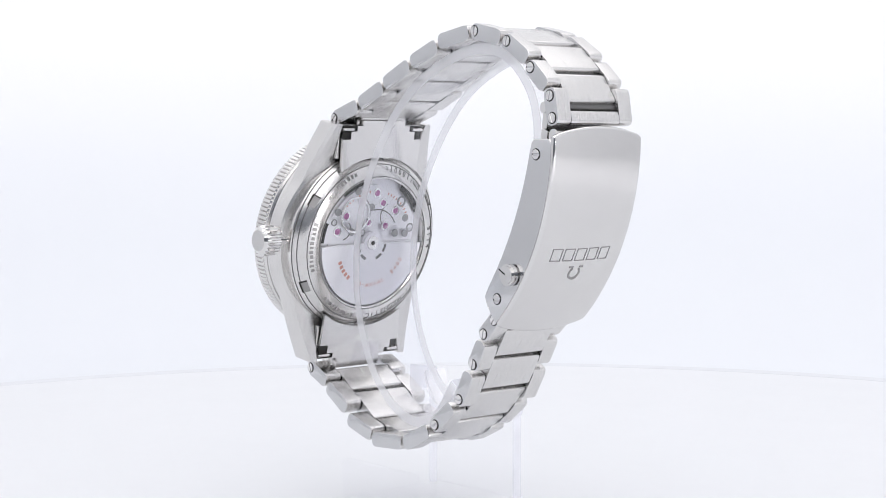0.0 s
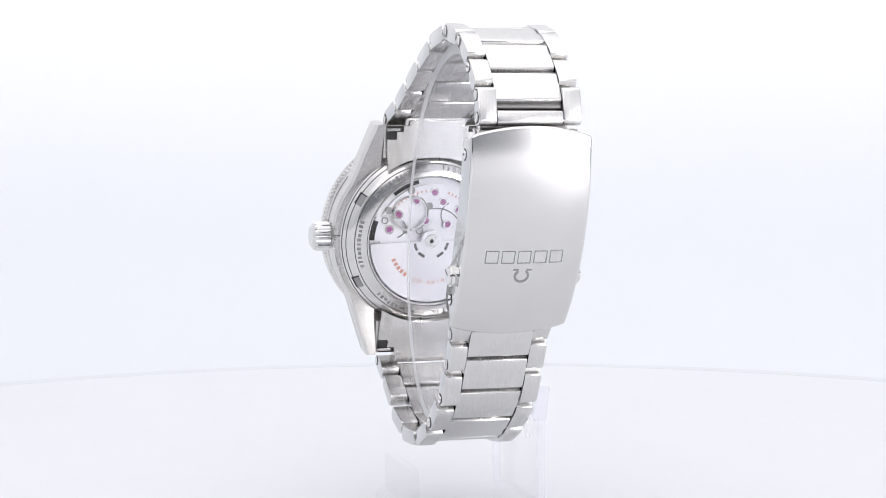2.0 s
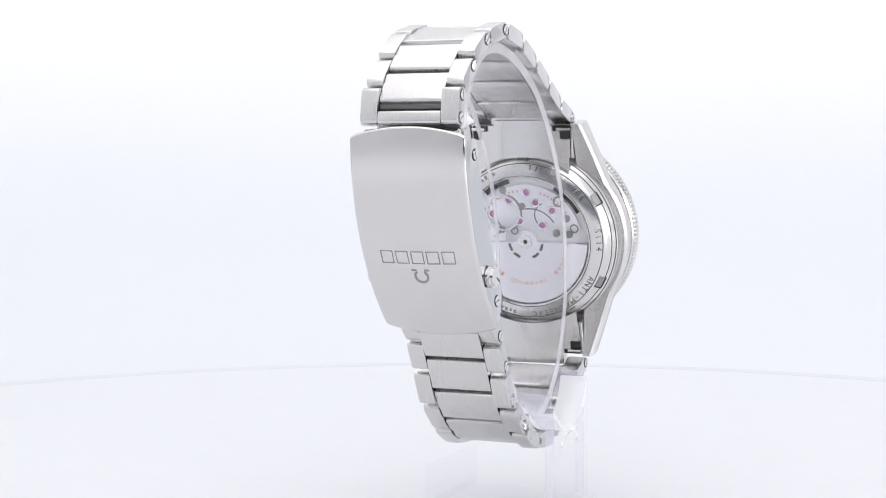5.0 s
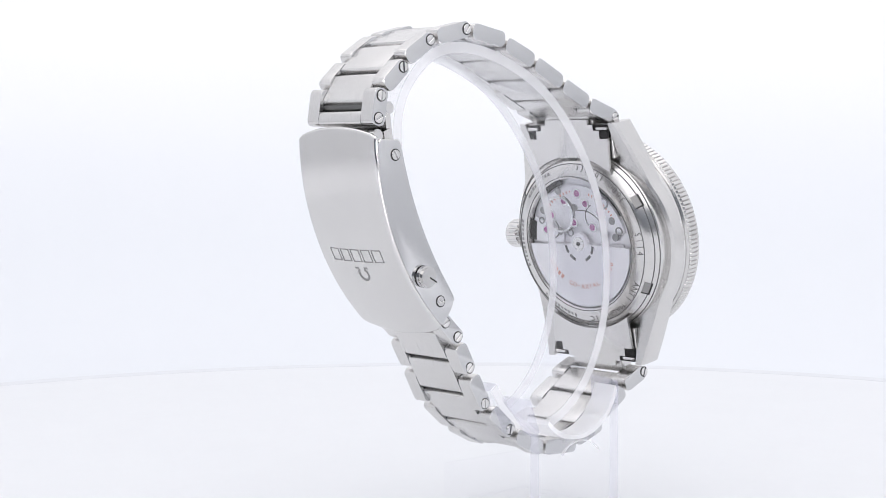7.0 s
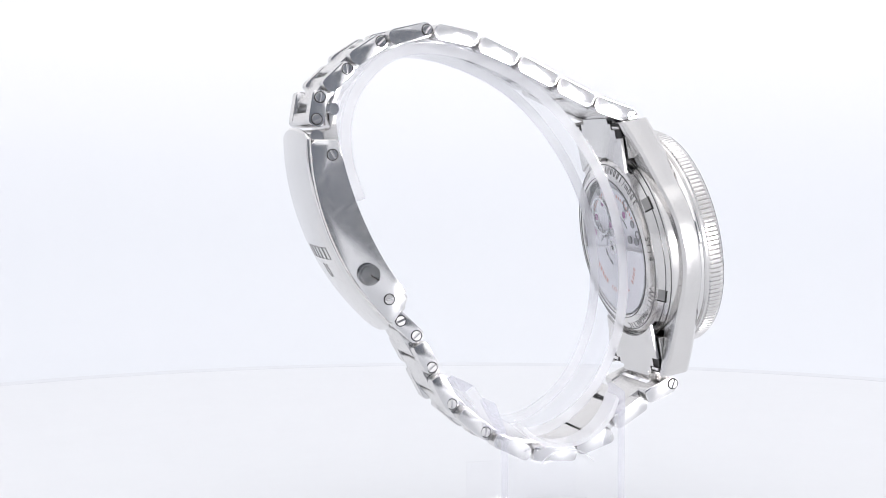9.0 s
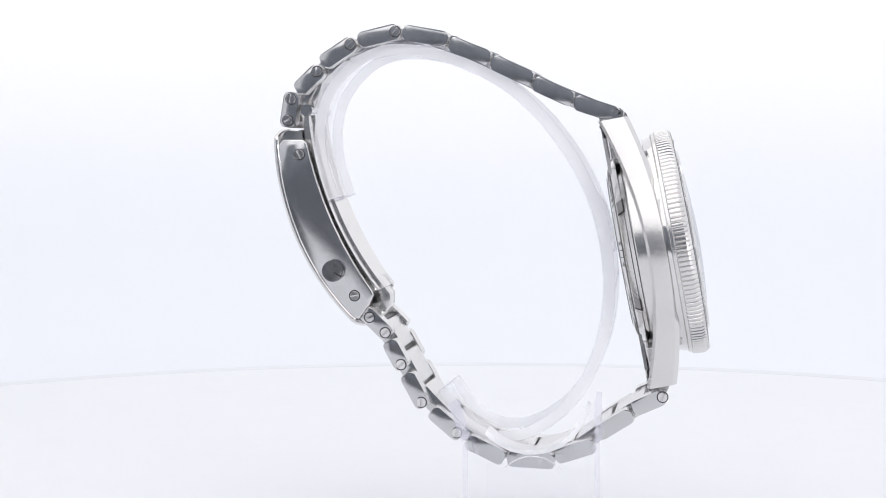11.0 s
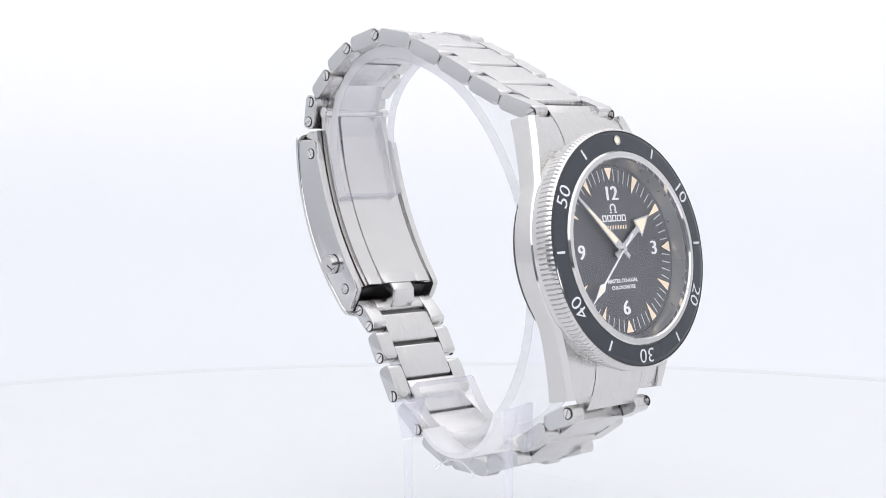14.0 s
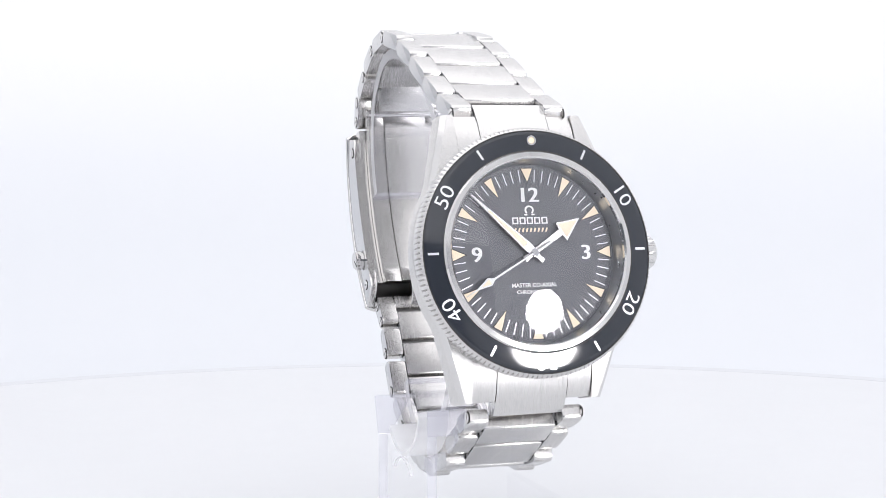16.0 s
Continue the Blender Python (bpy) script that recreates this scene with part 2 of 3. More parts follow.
# ---- the photo tent ----
def tent():
    def sheet(name, rows, mat, label):
        bm = bmesh.new()
        grid = [[bm.verts.new(c) for c in row] for row in rows]
        for a, b in zip(grid, grid[1:]):
            for i in range(len(a) - 1):
                bm.faces.new((a[i], a[i + 1], b[i + 1], b[i]))
        ob = link_mesh(name, bm, mat, 60)
        so = ob.modifiers.new("cloth", "SOLIDIFY")
        so.thickness = 0.004
        so.offset = 1
        return tagged(ob, label, kind="structure")
    w, back, front, top, low, turn = 0.75, 0.75, -0.75, 1.0, -0.03, 0.45
    xs = [-w + 2 * w * i / 12 for i in range(13)]
    sheet("floor", [[(x, front + (back - turn - front) * k / 8, low) for x in xs] for k in range(9)], paper, "white paper floor of a photo tent")
    bend = [(back - turn + turn * math.sin(a), low + turn - turn * math.cos(a)) for a in (math.pi / 2 * i / 10 for i in range(11))]
    sheet("backdrop", [[(x, y, z) for x in xs] for y, z in bend + [(back, low + turn + (top - low - turn) * i / 6) for i in range(1, 7)]], back_glow, "seamless pale cloth backdrop with a painted glow, brighter towards the top")
    sheet("wall_left", [[(-w, front + (back - front) * k / 8, z) for k in range(9)] for z in (low, top)], side_glow, "backlit white cloth side of the tent")
    sheet("wall_right", [[(w, front + (back - front) * k / 8, z) for k in range(9)] for z in (low, top)], side_glow, "backlit white cloth side of the tent")
    sheet("ceiling", [[(x, front + (back - front) * k / 8, top) for x in xs] for k in range(9)], top_glow, "glowing white cloth roof of the tent")
    # the open side in front: dim room below, cloth flaps round it
    gap, high = 0.46, 0.32
    sheet("wall_front", [[(-gap + 2 * gap * i / 4, front, z) for i in range(5)] for z in (low, high)], dark_cloth, "dim grey room behind the open side of the tent")
    sheet("flap_left", [[(x, front, z) for x in (-w, -gap)] for z in (low, top)], side_glow, "white cloth flap of the tent")
    sheet("flap_right", [[(x, front, z) for x in (gap, w)] for z in (low, top)], side_glow, "white cloth flap of the tent")
    # unseen glowing panel, added so the clasp and upper links reflect bright
    sheet("front_glow_panel", [[(x, front, z) for x in (-gap, gap)] for z in (high, top)], top_glow, "unseen glowing panel over the opening, added to brighten the steel")


def turntable():
    base = tagged(new("turntable"), "round glossy white turntable under the watch stand", "turntable")
    bm = lathe([(0, 0), (231, 0), (233, -2), (233, -14), (231, -16), (0, -16)], 160, closed=False)
    bmesh.ops.remove_doubles(bm, verts=bm.verts[:], dist=0.01)
    bm.transform(Matrix.Scale(MM, 4))
    link_mesh("disc", bm, disc_white).parent = base
    # added grey ring paints the dark gap line behind the disc
    bm = lathe([(224, -0.5), (224, 0.04), (230.8, 0.04), (231, -0.5)], 160)
    bm.transform(Matrix.Scale(MM, 4))
    link_mesh("gap_line", bm, gap_line_grey).parent = base
    bm = drum(180, -30, -16.5, 96)
    bm.transform(Matrix.Scale(MM, 4))
    link_mesh("foot", bm, black_plastic).parent = base
    return base


def round_lamp():
    """A round studio lamp on a pole, beside the camera."""
    eye, aim = Vector((0.55, -0.60, 0.09)), Vector((0.0, -0.03, 0.05))
    lamp = tagged(new("studio_lamp"), "round white studio lamp on a thin pole", "lamp")
    m = look(eye, aim)
    for name, bm, mat in (("diffuser", disc(62, 0, 64, 6, 6), lamp_glow), ("housing", lathe([(63, 1), (66, -2), (64, 30), (40, 46), (0.5, 46), (0.5, 6), (60, 6)], 64), black_plastic)):
        bm.transform(m @ Matrix.Scale(MM, 4) @ Matrix.Rotation(math.pi if name == "diffuser" else 0, 4, "X"))
        link_mesh(name, bm, mat).parent = lamp
    pole = drum(0.008, 0, 0.058, 16)
    pole.transform(Matrix.Translation((eye.x + 0.02, eye.y - 0.02, -0.03)))
    link_mesh("pole", pole, black_plastic).parent = lamp


tent()
table = turntable()
round_lamp()


# ---- the watch ----
watch = tagged(new("wristwatch"), "stainless steel diver's wristwatch with black dial clasped round a clear cuff", "watch")

# joints of the bracelet from the upper lug round to the clasp, and from the clasp to the lower lug: ends of each link and half its width
UPPER = [((28.2, 5.0), (20.8, 7.4), 9.75), ((20.4, 7.7), (13.7, 10.8), 9.6), ((13.4, 11.2), (6.4, 14.5), 9.45), ((6.0, 14.9), (-1.0, 17.7), 9.3),
         ((-1.3, 18.3), (-9.2, 19.7), 9.2), ((-9.8, 20.0), (-17.2, 18.3), 9.0), ((-17.9, 18.2), (-23.8, 14.4), 8.8), ((-24.0, 13.6), (-28.3, 9.6), 8.8),
         ((-29.2, 9.4), (-30.2, 3.2), 8.8)]
LOWER = [((-16.6, -29.3), (-11.9, -33.8), 8.8), ((-12.1, -34.6), (-9.4, -39.5), 8.8), ((-8.9, -40.4), (-5.7, -46.3), 8.9), ((-4.4, -46.9), (0.9, -51.4), 9.0),
         ((1.8, -52.0), (8.5, -55.3), 9.2), ((9.1, -55.1), (17.4, -55.5), 9.4), ((17.6, -54.7), (24.5, -52.4), 9.5), ((24.8, -50.6), (30.8, -46.8), 9.65),
         ((31.0, -46.0), (36.5, -43.5), 9.8)]


def drift(x):
    """How far the bracelet's middle has wandered sideways at x: it twists a little from clasp to case."""
    f = min(max((x + 10) / 38, 0), 1)
    return 1.65 * f


def twisted(bm):
    for v in bm.verts:
        v.co.x += 0.55
        v.co.y += drift(v.co.x)
    return bm


CORE = 0.645      # width of a centre link against the whole bracelet


def screw_mesh():
    """A slotted screw head, its axis along z."""
    def half(sign):
        pts = [(0.14 * sign, -0.84)] + [(sign * 0.85 * math.cos(a), 0.85 * math.sin(a)) for a in (math.asin(-0.97) + 2 * math.asin(0.97) * i / 10 for i in range(11))] + [(0.14 * sign, 0.84)]
        return plate(pts, 0, 0.32, 0.05)
    return merge(half(1), half(-1))


bm = screw_mesh()
bm.transform(Matrix.Scale(MM, 4))
holder_ob = link_mesh("screw", bm, polished)
SCREW = holder_ob.data
bpy.data.objects.remove(holder_ob)
# black ring and disc paint the shade round the screw and in its slot
bm = merge(lathe([(0.85, 0.0), (1.02, 0.0), (1.02, 0.165), (0.85, 0.165)], 24), disc(0.84, 0.1, 24, 0, 1))
bm.transform(Matrix.Scale(MM, 4))
holder_ob = link_mesh("screw_seat", bm, shaded_gap)
SEAT = holder_ob.data
bpy.data.objects.remove(holder_ob)


def screw(x, y, z, side, parent, turn, size=1.0):
    m = Matrix.Translation(TO_WORLD @ Vector((x, y, z))) @ Matrix.Rotation(radians(90 * -side), 4, "X") @ Matrix.Rotation(radians(turn), 4, "Z") @ Matrix.Scale(size, 4)
    ob = new("screw", SCREW)
    ob.parent, ob.matrix_local = parent, m
    seat = new("screw_seat", SEAT)
    seat.parent, seat.matrix_local = ob, Matrix.Translation((0, 0, -0.00002))


def along(a, b, f):
    return (a[0] + (b[0] - a[0]) * f, a[1] + (b[1] - a[1]) * f)


def bracelet(chain, screws):
    rng = random.Random(5)
    mids = []
    for i, (a, b, half) in enumerate(chain):
        core = half * CORE
        for s in (-1, 1):
            y0, y1 = sorted((s * (core + 0.06), s * half))
            part("outer_link", twisted(prism(bar(a, b, 2.75, 0.9), y0, y1, 0.14, 2, 1, 2)), brushed, watch, more=(flank_steel, polished), smooth=24)
            if i in screws:
                for f in screws[i]:
                    q = along(a, b, f)
                    screw(q[0] + 0.55, s * (half - 0.12) + drift(q[0] + 0.55), q[1], s, watch, rng.uniform(0, 180))
        mids.append((along(a, b, 0.5), half))
    for (p, w), (q, _) in zip(mids, mids[1:]):
        core = w * CORE - 0.04
        d = (Vector(q) - Vector(p)).normalized() * 0.36
        part("centre_link", twisted(prism(bar(Vector(p) + d, Vector(q) - d, 2.7, 0.5), -core, core, 0.12, 2, 1, 2)), brushed, watch, more=(flank_steel, polished), smooth=24)
        # pin coloured as if in the shade between two links
        part("pin", twisted(prism(rounded([(p[0] + 0.6 * math.cos(k * 0.785), p[1] + 0.6 * math.sin(k * 0.785)) for k in range(8)], 0.3, 1), -core, core)), shaded_steel, watch)
    return mids


up = bracelet(UPPER, {0: [0.05], 5: [0.1], 6: [0.13], 7: [0.15], 8: [0.2, 0.8]})
low = bracelet(LOWER, {0: [0.25, 0.85], 1: [0.85], 2: [0.85], 3: [0.85], 8: [0.93]})
# the half centre pieces at the clasp
for (mid, w), (a, b, half), end in ((up[-1], UPPER[-1], 1), (low[0], LOWER[0], 0)):
    e = (a, b)[end]
    core = half * CORE - 0.04
    d = (Vector(e) - Vector(mid)).normalized() * (0.75 if end else 0.36)
    part("centre_link", twisted(prism(bar(Vector(mid) + d, Vector(e), 2.7, 0.7), -core, core, 0.12, 2, 1, 2)), brushed, watch, more=(flank_steel, polished), smooth=24)
    part("pin", twisted(prism(rounded([(mid[0] + 0.7 * math.cos(k * 0.785), mid[1] + 0.7 * math.sin(k * 0.785)) for k in range(8)], 0.3, 1), -core, core)), shaded_steel, watch)


# ---- the folding clasp ----
CLASP = Matrix.Translation((0.55, 0, 0))


def clasp():
    outer = arc3((-32.2, 1.6), (-28.6, -16.0), (-18.0, -31.4), 24)
    inner = arc3((-26.4, 0.4), (-21.6, -14.2), (-14.8, -25.6), 16)
    # the curved cover plate, with bowed ends
    bm = bmesh.new()
    rows = []
    c = Vector(outer[12])
    for k in range(25):
        p = Vector(outer[k])
        t = (Vector(outer[min(k + 1, 24)]) - Vector(outer[max(k - 1, 0)])).normalized()
        n = Vector((t.y, -t.x))
        if n.x > 0:
            n = -n
        row = []
        for i in range(17):
            y = -10.45 + 20.9 * i / 16
            bow = 1 - (y / 10.45) ** 2
            e = (k - 12) / 12
            q = p + t * (1.5 * bow * e ** 5 - (0.25 if abs(i - 8) == 8 and abs(k - 12) == 12 else 0) * e) + n * (0.55 * bow)
            row.append((Vector((q.x, y, q.y)), Vector((q.x - n.x * 0.95, y, q.y - n.y * 0.95))))
        rows.append([(bm.verts.new(u), bm.verts.new(v)) for u, v in row])
    for a, b in zip(rows, rows[1:]):
        for i in range(16):
            bm.faces.new((a[i][0], a[i + 1][0], b[i + 1][0], b[i][0]))
            bm.faces.new((a[i][1], b[i][1], b[i + 1][1], a[i + 1][1]))
        for i in (0, 16):
            bm.faces.new((a[i][0], b[i][0], b[i][1], a[i][1]))
    for row in (rows[0], rows[-1]):
        for i in range(16):
            bm.faces.new((row[i][0], row[i][1], row[i + 1][1], row[i + 1][0]))
    cover = part("clasp_cover", bm, brushed_cover, watch, "curved brushed steel clasp cover with engraved marks", space=CLASP, smooth=50, more=(polished,))
    bv = cover.modifiers.new("edge", "BEVEL")
    bv.width, bv.segments, bv.limit_method, bv.angle_limit, bv.material = 0.0004, 3, "ANGLE", radians(50), 1
    # side walls
    shape = [(x + 0.75, z) for x, z in outer[1:-1]] + [(-17.0, -30.6), (-15.2, -28.0), (-14.5, -26.4)] + inner[::-1] + [(-27.0, 1.0), (-30.6, 1.0)]
    for s in (-1, 1):
        y0, y1 = sorted((s * 8.9, s * 10.2))
        wall = part("clasp_wall", prism(shape, y0, y1, 0.22, 2, 1, 2), satin, watch, "smooth steel clasp side", space=CLASP, smooth=24, more=(flank_steel, polished))
        screw(-27.05, s * 10.1, -1.6, s, wall, 60 + 30 * s)
        screw(-17.25, s * 10.1, -26.5, s, wall, 100)
        knob = drum(1.9, 0, 1.5, 40, 0.35)
        knob.transform(Matrix.Translation((-21.5, s * 10.1, -22.1)) @ Matrix.Rotation(radians(-90 * s), 4, "X"))
        b = part("push_button", knob, polished, watch, "round polished push button", space=CLASP)
        slot = box(-1.9, -0.2, -0.12, 0.12, 1.46, 1.53)
        slot.transform(Matrix.Translation((-21.5, s * 10.1, -22.1)) @ Matrix.Rotation(radians(-90 * s), 4, "X") @ Matrix.Rotation(radians(150), 4, "Z"))
        part("slot", slot, shaded_gap, b, space=CLASP)
    # folding blade inside
    blade = arc3((-26.6, 6.4), (-22.4, -11.6), (-14.0, -25.6), 22)
    back = [(x - 1.1, z - 0.35) for x, z in blade]
    for y0, y1, dx in ((-7.6, -4.2, 0), (-4.1, 4.1, 0.35), (4.2, 7.6, 0)):
        part("folding_blade", prism([(x + dx, z + dx * 0.4) for x, z in blade] + back[::-1], y0, y1, 0.15), satin, watch, space=CLASP)
    part("blade_floor", prism([(x - 1.3, z - 0.45) for x, z in blade[2:]] + [(x - 2.6, z - 1.0) for x, z in blade[2:]][::-1], -8.8, 8.8), satin, watch, space=CLASP)
    knuckle = drum(1.05, -7.9, 7.9, 24, 0.2)
    knuckle.transform(Matrix.Translation((-26.9, 0, 6.2)) @ Matrix.Rotation(radians(90), 4, "X"))
    part("hinge_knuckle", knuckle, polished, watch, space=CLASP)
    part("hinge_arm", prism(bar((-26.8, 6.4), (-25.0, 12.4), 1.6, 0.5), -5.2, 5.2, 0.15), satin, watch, space=CLASP)
    catch = drum(1.15, -8.6, 8.6, 24, 0.2)
    catch.transform(Matrix.Translation((-29.9, 0, 1.5)) @ Matrix.Rotation(radians(90), 4, "X"))
    part("clasp_bar", catch, polished, watch, space=CLASP)
    part("catch_tongue", prism([(-17.2, -22.2), (-15.8, -22.9), (-12.9, -26.8), (-12.9, -28.8), (-14.6, -31.4), (-15.8, -30.6), (-14.4, -28.5), (-14.4, -27.2)], -2.6, 2.6, 0.25), satin, watch, space=CLASP)
    # dark plate added for the shade in the gaps beside the tongue
    part("catch_shadow_plate", prism([(-18.4, -25.6), (-16.6, -26.4), (-18.0, -29.6), (-19.6, -28.8)], -8.8, 8.8), shaded_steel, watch, space=CLASP)
    # engraved marks: an arch-shaped sign and five blocks
    def on_cover(f, y, bm):
        """Lay a flat mark, drawn in x and y, on the cover at fraction f of its arc."""
        k = f * 24
        i = min(int(k), 23)
        p = Vector(along(outer[i], outer[i + 1], k - i))
        t = (Vector(outer[i + 1]) - Vector(outer[i])).normalized()
        n = Vector((t.y, -t.x))
        if n.x > 0:
            n = -n
        out = p + n * (0.55 * (1 - (y / 10.45) ** 2) + 0.004)
        sl = -0.01007 * y
        bm.transform(Matrix(((n.x * sl, t.x, n.x, out.x), (1, 0, -sl, y), (n.y * sl, t.y, n.y, out.y), (0, 0, 0, 1))))
        return bm
    ring = [(1.35 * math.sin(a), 1.35 * math.cos(a)) for a in (radians(-145 + 290 * i / 20) for i in range(21))]
    hole = [(0.95 * math.sin(a), 0.95 * math.cos(a)) for a in (radians(145 - 290 * i / 20) for i in range(21))]
    for nm, mk in (("engraved_sign", plate(ring + hole, -0.03, 0.05)), ("engraved_sign", box(-1.6, -0.7, -1.45, -1.1, -0.03, 0.05)), ("engraved_sign", box(0.7, 1.6, -1.45, -1.1, -0.03, 0.05))):
        part(nm, on_cover(0.665, 0.0, mk), engraved, cover, space=CLASP)
    for j in range(5):
        y = -5.6 + 2.8 * j
        frame_ = merge(box(-1.15, 1.15, 1.05, 1.2, -0.03, 0.05), box(-1.15, 1.15, -1.2, -1.05, -0.03, 0.05), box(-1.15, -1.0, -1.05, 1.05, -0.03, 0.05), box(1.0, 1.15, -1.05, 1.05, -0.03, 0.05))
        part("engraved_block", on_cover(0.565, y, frame_), engraved, cover, space=CLASP)


clasp()


# ---- the case ----
def half_width(u):
    u = abs(u)
    return math.sqrt(19.6 ** 2 - u * u) if u < 11 else 16.22 + (12.45 - 16.22) * (u - 11) / 12.4


def over(u):
    return -3.75 - 3.2 * abs(u / 24) ** 2.3


def over_link(u):
    """The front of the end link: flush with the lugs, then falling away to the first link."""
    return over(u) - 0.15 - 1.1 * (max(0.0, abs(u) - 19.0) / 6.0) ** 2


def under(u):
    return -7.7 - 4.1 * (abs(u) / 23) ** 2


def case():
    bms = []
    us = [-23.4 + 46.8 * i / 48 for i in range(49)]
    for s in (-1, 1):
        bm = bmesh.new()
        rows = []
        for u in us:
            w, o, un = half_width(u), over(u), under(u)
            k = 1.0 if abs(u) < 23.5 else 0.9
            ring = [(10.45, o), (w - 0.9, o), (w - 0.1, o - 0.75), (w, o - 1.2), (w - 0.15, un + 0.5), (w - 0.7, un), (10.45, un)]
            rows.append([bm.verts.new((s * v, u * 1.0, n)) for v, n in ring])
        for a, b in zip(rows, rows[1:]):
            for i in range(7):
                j = (i + 1) % 7
                bm.faces.new((a[i], a[j], b[j], b[i])).material_index = 1 if i == 1 else 0
        bm.faces.new(rows[0])
        bm.faces.new(rows[-1])
        bms.append(bm)
    bms.append(box(-10.45, 10.45, -17.0, 17.0, -8.2, -4.6))
    body = part("case", merge(*bms), brushed_case, watch, "brushed steel case with polished bevelled lugs", DIAL, 20, (polished,))
    part("case_neck", lathe([(19.0, -5.2), (19.3, -4.2), (19.3, -3.5), (18.0, -3.4), (18.0, -5.2)], 128), polished, watch, space=DIAL)
    # end pieces that fill the gap between the lugs
    for t in (-1, 1):
        swap = Matrix(((0, 1, 0, 0), (t, 0, 0, 0), (0, 0, 1, 0), (0, 0, 0, 1)))
        for v0, v1, end, sink in ((-10.33, -6.27, 23.2, 0.05), (6.27, 10.33, 23.2, 0.05), (-6.15, 6.15, 25.5, 0.0)):
            ys = [16.6 + (end - 16.6) * k / 9 for k in range(10)]
            bm = prism([(u, over_link(u) - sink) for u in ys] + [(end, -10.9), (16.6, -10.9)], v0, v1, 0.12)
            bm.transform(swap)
            part("end_piece", bm, brushed, watch, space=DIAL, smooth=20)
        half = [(17.0 * math.sin(radians(2 * k)), 17.0 * math.cos(radians(2 * k))) for k in range(18)] + [(9.9, 20.4), (8.0, 20.4), (8.0, 22.0), (6.6, 22.0), (6.6, 23.1), (5.3, 23.1), (5.3, 24.1)]
        outline = [(x, t * y) for x, y in half + [(-x, y) for x, y in half[:0:-1]]]
        under_plate = part("end_link_plate", plate(outline, -11.2, -11.75, 0.0), satin, watch, "smooth stepped underside of the end link", DIAL)
        for s in (-1, 1):
            for x0, x1, v0, v1 in ((8.02, 9.85, 20.5, 21.95), (6.65, 9.85, 22.05, 23.05)):
                (p0, p1), (q0, q1) = sorted((s * x0, s * x1)), sorted((t * v0, t * v1))
                part("spring_bar_slot", box(p0, p1, q0, q1, -11.45, -11.15), shaded_gap, under_plate, space=DIAL)
            tip = drum(0.32, -1.35, 1.35, 16, 0.1)
            tip.transform(Matrix.Translation((s * 8.7, t * 22.4, -11.6)) @ Matrix.Rotation(radians(90), 4, "Y"))
            part("spring_bar_tip", tip, polished, under_plate, space=DIAL)
    # crown
    crown = lathe([(0, 4.7), (2.0, 4.7), (2.6, 4.2), (2.75, 3.6), (2.75, 1.2), (2.3, 0.8), (1.6, 0.6), (1.6, -1), (0, -1)], 72,
                  lambda i, k: (0.16 if i % 4 in (0, 1) else -0.1) if k in (3, 4) else 0, closed=False)
    bmesh.ops.remove_doubles(crown, verts=crown.verts[:], dist=0.001)
    crown.transform(Matrix.Translation((18.6, 0, -6.2)) @ Matrix.Rotation(radians(90), 4, "Y"))
    part("crown", crown, polished, watch, "fluted steel winding crown", DIAL, 25)


case()


